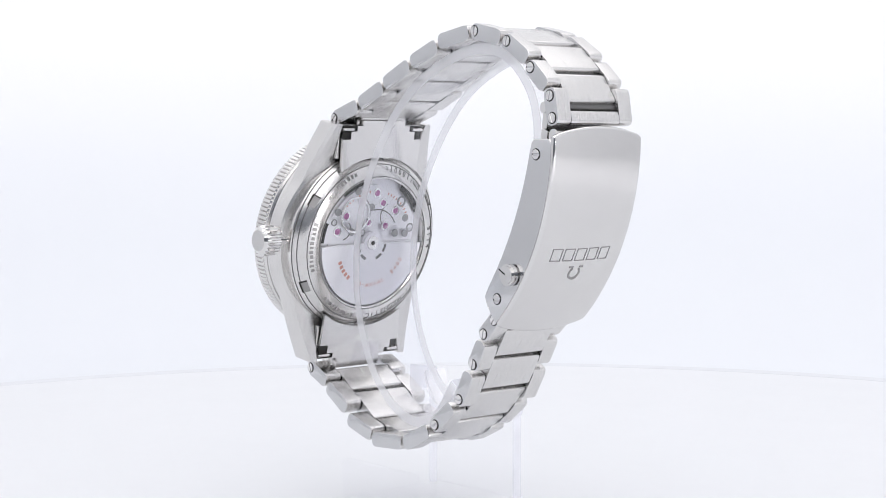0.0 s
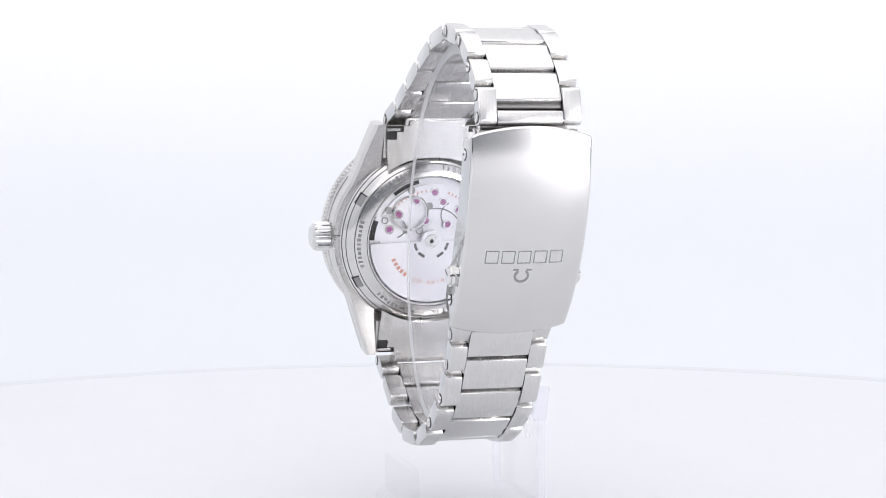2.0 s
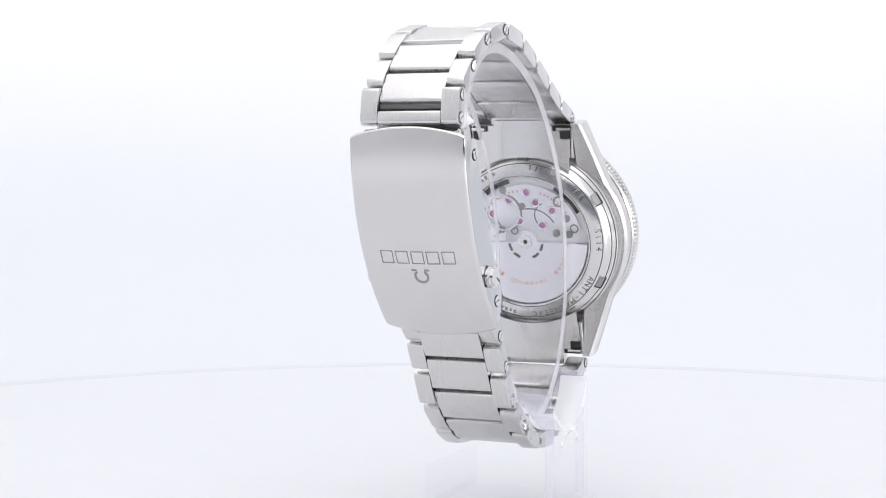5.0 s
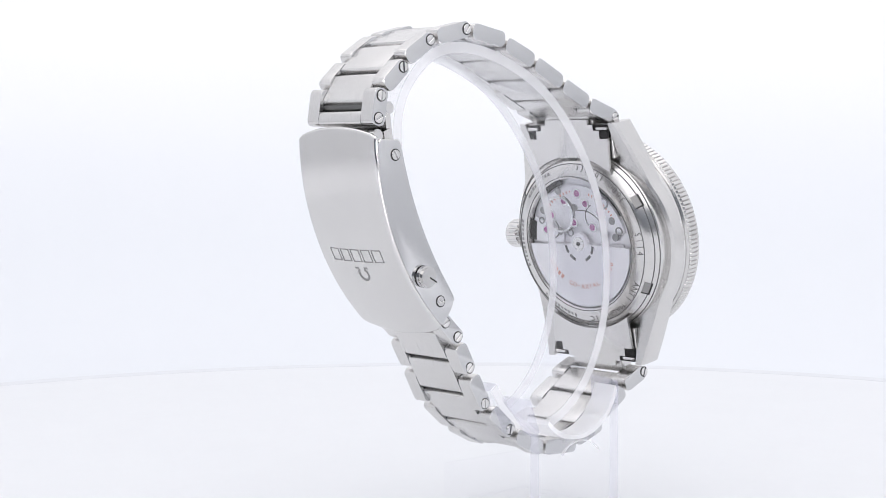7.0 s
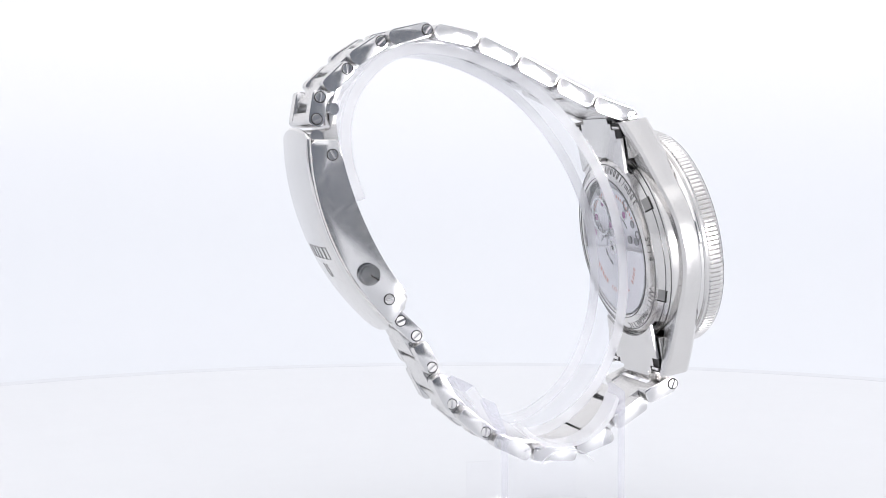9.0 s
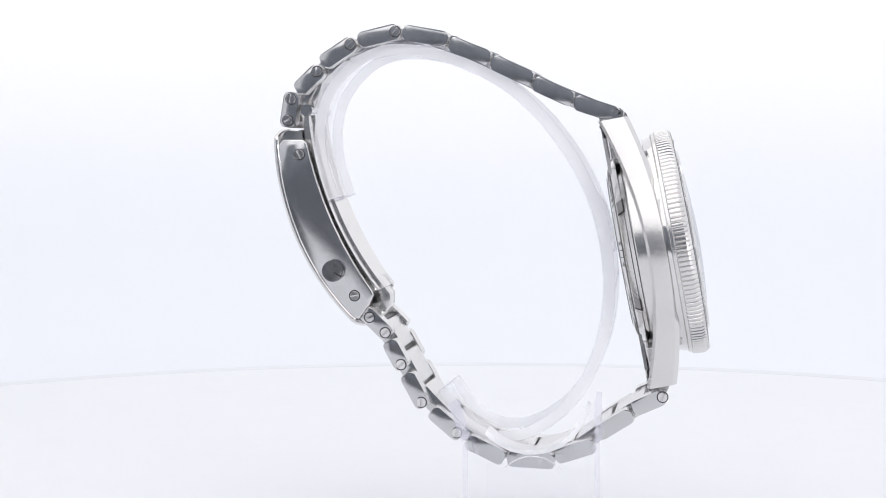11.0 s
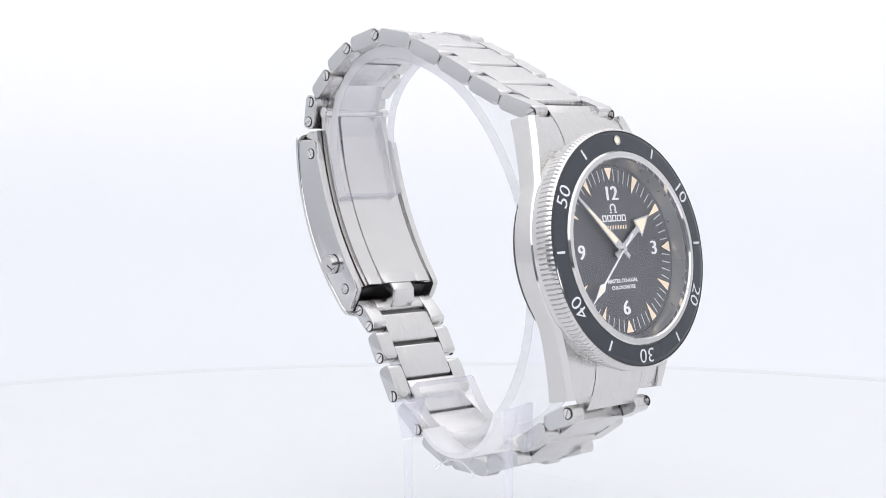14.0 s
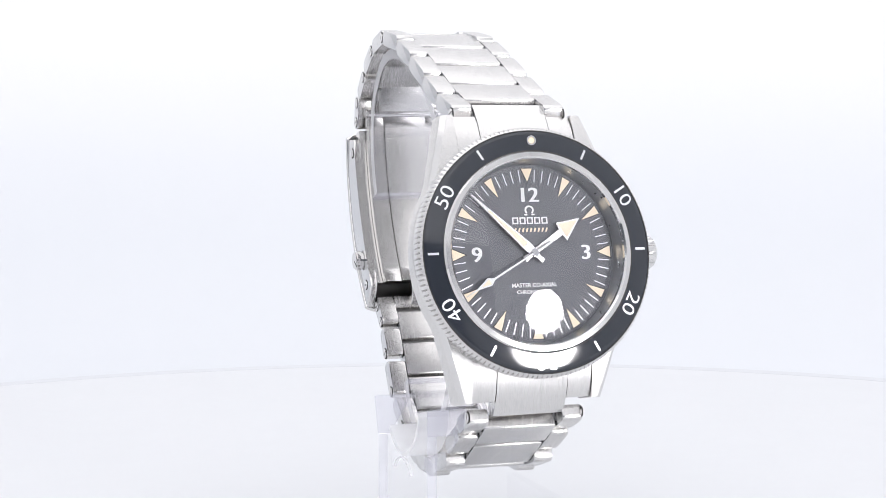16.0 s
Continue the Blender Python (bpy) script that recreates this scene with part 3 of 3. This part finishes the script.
# ---- bezel, crystal, dial ----
def bezel():
    teeth = 150
    prof = [(18.2, -3.75), (19.45, -3.75), (19.75, -3.5), (19.75, -3.05), (19.98, -2.85), (20.08, -1.0), (19.85, -0.45), (19.5, -0.02), (19.35, -0.15), (18.2, -0.15)]
    flute = (0.07, 0.08, 0.08, 0.07, -0.2)
    ring = part("bezel", lathe(prof, teeth * 5, lambda i, k: flute[i % 5] if k in (4, 5) else flute[i % 5] * 0.6 if k == 6 else 0), satin, watch, "coin-edged steel diving bezel", DIAL, 28)
    crest = [(16.2, 0.33), (17.0, 0.262), (17.8, 0.187), (18.6, 0.104), (19.2, 0.035)]
    part("insert", lathe(crest + [(19.42, -0.12), (19.42, -0.3), (16.1, -0.3)], 160), ceramic, ring, "glossy black bezel insert", DIAL, 40)

    # black rings paint the shaded gaps on both sides of the insert
    for r0, r1, z in ((19.36, 19.54, -0.01), (16.14, 16.26, 0.35)):
        part("gap_ring", lathe([(r0, z - 0.25), (r0, z), (r1, z), (r1, z - 0.25)], 160), shaded_gap, ring, space=DIAL)

    def slope(r):
        for (r0, z0), (r1, z1) in zip(crest, crest[1:]):
            if r <= r1:
                return z0 + (z1 - z0) * (max(r, r0) - r0) / (r1 - r0)
        return crest[-1][1]
    for a in (30, 90, 150, 210, 270, 330):
        bm = merge(*(box(-0.19, 0.19, 17.0 + 0.35 * k, 17.352 + 0.35 * k, -0.01, 0.035) for k in range(5)))
        for v in bm.verts:
            v.co.z += slope(v.co.y)
        part("minute_bar", turned(bm, -a), silver_ink, ring, space=DIAL)
    for a, word in ((60, "10"), (120, "20"), (180, "30"), (240, "40"), (300, "50")):
        bm = text_mesh(word, 3.3, 0.012, -0.008)
        for y in (-0.9, -0.5, -0.1, 0.3, 0.7, 1.0):
            bmesh.ops.bisect_plane(bm, geom=bm.verts[:] + bm.edges[:] + bm.faces[:], plane_co=(0, y, 0), plane_no=(0, 1, 0))
        for v in bm.verts:
            v.co.x *= 1.2
            v.co.y += 17.8
            v.co.z += slope(v.co.y) + 0.035
        part("numeral", turned(bm, -a), silver_ink, ring, space=DIAL)
    pip = lathe([(0.55, 0.2), (0.8, 0.2), (0.8, 0.3), (0.55, 0.3)], 32)
    pip.transform(Matrix.Translation((0, 17.85, 0.06)))
    part("pip_ring", pip, polished, ring, space=DIAL)
    pip = disc(0.58, 0.2, 32, 0.1, 3)
    pip.transform(Matrix.Translation((0, 17.85, 0.06)))
    part("luminous_pip", pip, lume, ring, "cream luminous dot", DIAL)
    part("crystal_ring", lathe([(14.9, 0.5), (15.2, 0.75), (15.9, 0.7), (16.15, 0.35), (16.2, -0.6), (14.9, -0.6)], 160), polished, watch, "polished ring round the crystal", DIAL)
    part("rehaut", lathe([(14.35, -2.65), (14.9, -0.2), (15.0, -0.2), (15.0, -2.7)], 128), rehaut_steel, watch, "dark shining inner ring", DIAL)
    glass = part("crystal", disc(15.15, 0.55, 128, 1.15, 14), sapphire, watch, "domed clear sapphire crystal", DIAL, 80)
    glass.visible_shadow = False


bezel()
FACE = -2.6


def dial():
    face = part("dial", disc(14.5, FACE, 128, 0, 4), dial_black, watch, "grained matte black dial with cream markers", DIAL)
    for i in range(60):
        a = -6 * i
        if i % 5:
            part("minute_track", turned(box(-0.075, 0.075, 11.6, 13.6, FACE - 0.02, FACE + 0.03), a), silver_ink, face, space=DIAL)
        else:
            quarter = i % 15 == 0
            w, tip = (0.95, 11.6) if quarter else (0.72, 10.5)
            if i in (45, 15):
                tip = 11.5
            tri = [(-w, 13.75), (0, tip), (w, 13.75)]
            part("marker_edge", turned(plate([(x * 1.22, y + (0.12 if y > 13 else -0.35)) for x, y in tri], FACE - 0.01, FACE + 0.05), a), black_ink, face, space=DIAL)
            part("hour_marker", turned(plate(tri, FACE + 0.03, FACE + 0.10), a), lume, face, "cream luminous triangle", DIAL)
    for word, x, y in (("12", 0, 9.5), ("3", 9.5, 0), ("6", 0, -9.6), ("9", -9.5, 0)):
        bm = text_mesh(word, 3.35, 0.02)
        # heavier strokes: three copies side by side
        me = [bm.copy() for _ in range(2)]
        for k, c in enumerate(me):
            c.transform(Matrix.Translation((-0.1 + 0.2 * k, 0, 0.003 * (k + 1))))
        bm = merge(bm, *me)
        bm.transform(Matrix.Translation((x, y, FACE + 0.03)) @ Matrix.Diagonal((1.12, 1.0, 1.0, 1.0)))
        part("numeral", bm, white_ink, face, "white numeral", DIAL)
    for word, y, size in (("MASTER CO-AXIAL", -5.1, 0.92), ("CHRONOMETER", -6.2, 0.84)):
        bm = text_mesh(word, size, 0.01, 0.02)
        bm.transform(Matrix.Translation((0, y, FACE + 0.02)))
        part("lettering", bm, white_ink, face, space=DIAL)
    # arched sign, five blocks and a slanted wave stand for the maker's marks
    ring = [(0.8 * math.sin(a), 0.75 * math.cos(a)) for a in (radians(-140 + 280 * i / 20) for i in range(21))]
    hole = [(0.5 * math.sin(a), 0.5 * math.cos(a)) for a in (radians(140 - 280 * i / 20) for i in range(21))]
    sign = merge(plate(ring + hole, 0, 0.05), box(-0.9, -0.35, -0.85, -0.6, 0, 0.05), box(0.35, 0.9, -0.85, -0.6, 0, 0.05))
    sign.transform(Matrix.Translation((0, 7.0, FACE)))
    part("sign", sign, white_ink, face, space=DIAL)
    for j in range(5):
        x = -2.55 + 1.275 * j
        b = merge(box(x - 0.52, x + 0.52, 5.65, 5.85, FACE, FACE + 0.05), box(x - 0.52, x + 0.52, 4.75, 4.95, FACE, FACE + 0.05), box(x - 0.52, x - 0.3, 4.95, 5.65, FACE, FACE + 0.05), box(x + 0.3, x + 0.52, 4.95, 5.65, FACE, FACE + 0.05))
        part("block_mark", b, white_ink, face, space=DIAL)
    for j in range(9):
        x = -2.7 + 0.68 * j
        b = plate([(x - 0.18, 3.45), (x + 0.1, 3.45), (x + 0.3, 4.1), (x + 0.02, 4.1)], FACE, FACE + 0.04)
        part("script_mark", b, lume, face, space=DIAL)


dial()


def pointers():
    def pointer(name, outline, z, deg, mat, label, inset=None):
        ob = part(name, turned(plate(outline, z, z + 0.16, 0.05), deg), mat, watch, label, DIAL)
        if inset:
            part("luminous_fill", turned(plate(inset, z + 0.1, z + 0.19), deg), lume, ob, space=DIAL)
        return ob
    # minute pointer: long slim blade to about 53 minutes; hour pointer: broad arrow to about 2 o'clock
    pointer("hour_pointer", [(-0.6, -1.9), (0.6, -1.9), (0.34, -0.9), (0.5, 0), (0.5, 6.0), (1.75, 6.1), (0, 10.2), (-1.75, 6.1), (-0.5, 6.0), (-0.5, 0), (-0.34, -0.9)], FACE + 0.5, -57, brushed, "steel hour pointer with a broad cream arrow",
            [(-1.3, 6.35), (1.3, 6.35), (0, 9.45)])
    pointer("minute_pointer", [(-0.5, -2.1), (0.5, -2.1), (0.3, -1.0), (0.6, 0), (0.82, 1.6), (0.14, 13.9), (-0.14, 13.9), (-0.82, 1.6), (-0.6, 0), (-0.3, -1.0)], FACE + 0.85, 47, brushed, "slim steel minute pointer with cream fill",
            [(-0.5, 1.9), (0.5, 1.9), (0.13, 10.2), (-0.13, 10.2)])
    sweep = pointer("second_pointer", [(-0.16, -3.6), (0.16, -3.6), (0.14, -1.6), (0.11, 8.4), (0.72, 9.3), (0.1, 11.6), (0.04, 13.9), (-0.04, 13.9), (-0.1, 11.6), (-0.72, 9.3), (-0.11, 8.4), (-0.14, -1.6)], FACE + 1.2, 119, white_ink, "thin pale second pointer with a lozenge",
            [(-0.45, 9.25), (0.45, 9.25), (0, 11.0)])
    part("pointer_cap", drum(0.62, FACE + 0.3, FACE + 1.5, 32, 0.15), polished, watch, space=DIAL)
    return sweep


second_pointer = pointers()


# ---- case back with the visible movement ----
def case_back():
    prof = [(18.1, -7.4), (18.0, -9.3), (17.5, -9.9), (16.4, -11.1), (15.6, -11.7), (13.9, -12.3), (13.3, -12.4), (12.9, -12.2), (12.8, -11.5), (17.9, -7.2)]
    back = part("case_back", lathe(prof, 160), satin, watch, "polished steel screw-down case back", DIAL, 30)
    for r, z in ((17.78, -9.62), (17.1, -10.36), (15.66, -11.68), (13.3, -12.41)):
        # thin dark rings paint the shaded steps of the case back
        part("groove", lathe([(r - 0.07, z - 0.07), (r + 0.07, z - 0.07), (r + 0.07, z + 0.07), (r - 0.07, z + 0.07)], 128), shaded_steel, back, space=DIAL)
    slope = lambda r: -11.7 + (15.6 - r) / 1.7 * -0.6
    for k in range(6):
        bm = merge(box(-1.25, 1.25, -0.85, 0.85, -0.06, 0.05, 0.03))
        bm.transform(Matrix.Translation((0, 16.75, -10.72)) @ Matrix.Rotation(radians(47), 4, "X"))
        notch = part("key_notch", turned(bm, 60 * k), engraved, back, space=DIAL)
        # black strips paint the shade along two sides of the notch
        bm = merge(box(-1.25, 1.25, 0.5, 0.85, -0.07, 0.05), box(-1.25, -1.0, -0.85, 0.5, -0.07, 0.05))
        bm.transform(Matrix.Translation((0, 16.75, -10.75)) @ Matrix.Rotation(radians(47), 4, "X"))
        part("notch_shade", turned(bm, 60 * k), shaded_gap, notch, space=DIAL)
    for word, a in (("Si14", 88), ("ANTI-MAGNETIC", 148), ("300m/1000ft", 30)):
        n = len(word)
        for k, ch in enumerate(word):
            bm = text_mesh(ch, 1.6, 0.02)
            inward = word.startswith("3")
            bm.transform(Matrix.Rotation(radians(180), 4, "Y") @ Matrix.Rotation(math.pi if inward else 0, 4, "Z"))
            for v in bm.verts:
                v.co.y += 14.95
                v.co.z += slope(v.co.y) - 0.03
            part("engraved_letter", turned(bm, a + (k - (n - 1) / 2) * (-4.7 if inward else 4.7)), shaded_steel, back, space=DIAL)
    rng = random.Random(9)
    for a, n in ((-90, 11), (-150, 10), (-36, 9)):
        for k in range(n):
            wide, tall = rng.uniform(0.2, 0.36), rng.uniform(0.55, 0.85)
            bm = box(-wide, wide, 14.5, 14.5 + tall, 0, 0.03)
            for v in bm.verts:
                v.co.z += slope(v.co.y) - 0.04
            part("engraved_bar", turned(bm, a + (k - n / 2) * 3.5), engraved, back, space=DIAL)
    glass = part("back_crystal", disc(12.95, -12.33, 96, 0, 6), sapphire, watch, "flat sapphire window over the movement", DIAL)
    glass.visible_shadow = False
    part("movement_base", disc(12.9, -10.9, 96, 0, 3), plate_metal, watch, "silvery floor of the movement", DIAL)

    def half_disc(r, a0, a1, z0, z1, inner=0.0, n=40):
        pts = [(r * math.sin(radians(a0 + (a1 - a0) * i / n)), r * math.cos(radians(a0 + (a1 - a0) * i / n))) for i in range(n + 1)]
        if inner:
            pts += [(inner * math.sin(radians(a1 + (a0 - a1) * i / n)), inner * math.cos(radians(a1 + (a0 - a1) * i / n))) for i in range(n + 1)]
        return plate(pts, z0, z1)
    part("bridge", half_disc(11.4, -78, 62, -11.0, -11.45), plate_metal, watch, "striped silvery movement bridge", DIAL)
    part("bridge", half_disc(12.4, 66, 90, -11.0, -11.4, 4.5), plate_metal, watch, space=DIAL)
    part("bridge", half_disc(10.4, 90, 270, -11.0, -11.3), plate_metal, watch, space=DIAL)
    for a0, a1, r in ((-62, -30, 11.9), (14, 40, 11.9), (70, 89, 11.6)):
        part("opening", half_disc(12.85, a0, a1, -11.46, -11.5, r), shaded_gap, watch, space=DIAL)
    for r, a0, a1, x, y in ((3.9, -150, -20, 4.6, 5.6), (2.6, 20, 150, -4.4, 5.2), (5.6, -60, 10, -1.0, 1.0), (2.0, 190, 320, 7.2, 2.6)):
        bm = half_disc(r, a0, a1, -11.44, -11.5, r - 0.22, 24)
        bm.transform(Matrix.Translation((x, y, 0)))
        part("bridge_seam", bm, shaded_steel, watch, "dark seam between the movement's bridges", DIAL)
    for x, y, r in ((-6.9, 8.0, 1.1), (2.4, 2.0, 0.8), (9.6, 4.2, 0.7), (-9.9, 2.6, 0.9)):
        bm = lathe([(r, -11.44), (r, -11.56), (r * 0.7, -11.56), (r * 0.7, -11.44)], 28)
        bm.transform(Matrix.Translation((x, y, 0)))
        part("wheel_rim", bm, engraved, watch, "small steel wheel of the movement", DIAL)
    bal = lathe([(3.6, -11.5), (3.6, -11.75), (3.2, -11.75), (3.2, -11.5)], 64)
    bal.transform(Matrix.Translation((4.6, 5.6, 0)))
    part("balance_wheel", bal, polished, watch, space=DIAL)
    rotor = part("rotor", merge(half_disc(12.2, 92, 268, -11.7, -12.2, 1.0)), plate_metal, watch, "half-round striped winding rotor", DIAL)
    part("rotor_rim", half_disc(12.55, 92, 268, -11.68, -12.26, 11.4), plate_metal, rotor, space=DIAL)
    # red writing along the rotor: bars for the maker's name, then words
    for k in range(5):
        part("red_mark", turned(box(-0.3, 0.3, -8.9, -8.1, -12.26, -12.18), 64 - 6.5 * k), red_ink, rotor, space=DIAL)
    for word, start in (("CO-AXIAL", 22), ("8400", -44)):
        for k, ch in enumerate(word):
            bm = text_mesh(ch, 1.25, 0.02)
            bm.transform(Matrix.Translation((0, -8.5, -12.23)) @ Matrix.Rotation(math.pi, 4, "Y"))
            part("red_letter", turned(bm, start - 6.8 * k), red_ink, rotor, space=DIAL)
    for r, z, m in ((2.1, -12.3, plate_metal), (1.4, -12.42, polished), (0.5, -12.47, shaded_gap)):
        part("rotor_hub", drum(r, z, -11.3, 40, 0.08), m, rotor, space=DIAL)
    for a in (110, 145, 215, 250):
        part("rotor_cutout", turned(half_disc(3.7, -13, 13, -12.15, -12.23, 3.15, 8), a), shaded_steel, rotor, space=DIAL)
    for x, y in ((-2.2, 7.8), (3.2, 8.2), (6.8, 5.4), (-5.6, 6.2), (1.2, 4.0), (-3.4, 3.2), (8.6, 2.4), (-0.4, 9.8)):
        bm = drum(0.62, -11.62, -11.3, 24)
        bm.transform(Matrix.Translation((x, y, 0)))
        jewel = part("jewel", bm, ruby, watch, "purple ruby bearing", DIAL)
        bm = lathe([(0.62, -11.4), (0.95, -11.4), (0.95, -11.58), (0.62, -11.58)], 24)
        bm.transform(Matrix.Translation((x, y, 0)))
        part("jewel_setting", bm, polished, jewel, space=DIAL)
    for x, y in ((-8.4, 4.6), (8.9, 6.2), (5.0, 2.2), (-6.2, 1.6), (-8.8, 1.4), (0.6, 7.0), (4.4, 10.2)):
        bm = drum(0.75, -11.56, -11.3, 24)
        bm.transform(Matrix.Translation((x, y, 0)))
        part("movement_screw", bm, engraved, watch, space=DIAL)
    for k in range(10):
        part("red_mark", turned(box(-0.13, 0.13, 9.9, 10.4, -11.5, -11.42), -8 - 5 * k), red_ink, watch, space=DIAL)
        part("red_mark", turned(box(-0.13, 0.13, 9.9, 10.4, -11.5, -11.42), 60 - 4.5 * k), red_ink, watch, space=DIAL)


case_back()

# ---- the clear stand ----
stand = tagged(new("watch_stand"), "clear acrylic cuff stand holding the watch upright", "display stand")


def clear_stand():
    line = smooth_line([(-21.6, -9.4), (-23.6, -3.0), (-23.9, 4.0), (-21.6, 10.2), (-16.0, 15.4), (-8.5, 16.8), (1.0, 14.6), (10.5, 9.6), (18.6, 1.2), (24.6, -9.6),
                        (27.2, -21.6), (26.4, -33.0), (22.2, -43.0), (15.8, -49.2), (9.0, -51.4), (2.6, -49.2), (-1.9, -43.2)], 6)
    bm = bmesh.new()
    rows = []
    for i, p in enumerate(line):
        t = (line[min(i + 1, len(line) - 1)] - line[max(i - 1, 0)]).normalized()
        n = Vector((-t.y, t.x)) * 1.1
        rows.append([bm.verts.new(c) for c in ((p.x + n.x, -7, p.y + n.y), (p.x + n.x, 7, p.y + n.y), (p.x - n.x, 7, p.y - n.y), (p.x - n.x, -7, p.y - n.y))])
    for a, b in zip(rows, rows[1:]):
        for i in range(4):
            bm.faces.new((a[i], a[(i + 1) % 4], b[(i + 1) % 4], b[i]))
    bm.faces.new(rows[0])
    bm.faces.new(rows[-1])
    bmesh.ops.bevel(bm, geom=[e for e in bm.edges if e.is_manifold and e.calc_face_angle() > 1.0], offset=0.3, segments=2, affect="EDGES")
    cuff = part("cuff", bm, cuff_clear, stand, "clear open acrylic cuff", smooth=40)
    for s in (-1, 1):
        bm = bmesh.new()
        rows = []
        for i, p in enumerate(line):
            t = (line[min(i + 1, len(line) - 1)] - line[max(i - 1, 0)]).normalized()
            n = Vector((-t.y, t.x)) * 0.92
            rows.append([bm.verts.new(c) for c in ((p.x + n.x, 7.02 * s, p.y + n.y), (p.x + n.x, 7.12 * s, p.y + n.y), (p.x - n.x, 7.12 * s, p.y - n.y), (p.x - n.x, 7.02 * s, p.y - n.y))])
        for a, b in zip(rows, rows[1:]):
            for i in range(4):
                bm.faces.new((a[i], a[(i + 1) % 4], b[(i + 1) % 4], b[i]))
        bm.faces.new(rows[0])
        bm.faces.new(rows[-1])
        part("cuff_edge", bm, milky, cuff, "milky sawn acrylic edge", smooth=40)
    # front panel with a scooped top, and the two ears that hold the cuff
    cup = arc3((6.2, -50.2), (13.8, -53.6), (24.4, -45.4), 16)
    side = [(3.4, -67.5), (3.4, -50.0)] + cup + [(25.0, -44.6), (25.0, -67.5)]
    near = part("front_panel", prism(side, -12.6, -11.5, 0.2), acrylic, stand, "clear upright panel with a scooped top")
    shelf = [(x, z + 0.05) for x, z in cup]
    part("saddle", band(shelf, [(13.8 + (x - 13.8) * 0.95, z + 0.8) for x, z in cup], -12.5, -7.3), saddle_clear, near, "milky curved saddle under the cuff")
    hole = [(14.6 + 6.4 * math.cos(a), -60.1 + 6.4 * math.sin(a)) for a in (radians(40 + 5 * k) for k in range(21))]
    part("hole_rim", band(hole, [(14.6 + (x - 14.6) * 0.97, -60.1 + (z + 60.1) * 0.97) for x, z in hole], -12.7, -12.2), milky, near, "milky cut edge of a round hole")
    part("back_panel", prism([(3.4, -67.5), (3.4, -60.0), (25.0, -60.0), (25.0, -67.5)], 10.7, 12.5, 0.2), acrylic, stand, "low clear upright")
    ear = prism([(0.0, -45.2), (0.9, -44.9), (3.3, -51.0), (2.3, -51.6)], -13.5, -6.6, 0.1)
    for v in ear.verts:
        if v.co.z < -50 and v.co.y > -8:
            v.co.y = -11.2
    part("ear", ear, lilac, stand, "lilac-tinted bent acrylic ear")
    ear = prism([(25.1, -48.4), (25.1, -44.2), (26.0, -44.2), (26.0, -48.4)], -11.4, -5.1, 0.1)
    for v in ear.verts:
        if v.co.z > -46:
            v.co.z += (v.co.y + 11.4) * 0.13
    part("ear", ear, lilac, stand, "lilac-tinted acrylic ear")
    for x, top, y0, y1 in ((2.4, -51.7, -13.4, -11.9), (25.15, -48.45, -11.4, -9.9)):
        part("post", prism([(x, -67.5), (x, top), (x + 0.8, top), (x + 0.8, -67.5)], y0, y1, 0.1), post_clear, stand, "slim clear post under an ear")
    ends = []
    for p, q in ((line[0], line[1]), (line[-1], line[-2])):
        t = (p - q).normalized()
        n = Vector((-t.y, t.x)) * 1.0
        c = p + t * 0.05
        ends.append(prism([(c.x + n.x, c.y + n.y), (c.x + n.x + t.x * 0.1, c.y + n.y + t.y * 0.1), (c.x - n.x + t.x * 0.1, c.y - n.y + t.y * 0.1), (c.x - n.x, c.y - n.y)], -6.9, 6.9))
    for bm in ends:
        part("cuff_end", bm, lilac, cuff, "lilac sawn end of the cuff")
    part("foot", box(0, 27, -14, 14, -69.95, -67.6, 0.4), acrylic, stand, "flat clear foot")
    for ob in stand.children_recursive:
        ob.visible_shadow = False


clear_stand()


# ---- what turns ----
def motions():
    rows = [(t / 2, Matrix.Rotation(radians(START - SPIN * t / 2), 4, "Z")) for t in range(33)]
    for thing in (watch, stand, table):
        walk(thing, rows)
    # the second pointer sweeps six degrees a second round the dial's axis
    axis = TO_WORLD @ DIAL
    walk(second_pointer, [(t, axis @ Matrix.Rotation(radians(6 * (16 - t)), 4, "Z") @ axis.inverted()) for t in range(17)])


motions()
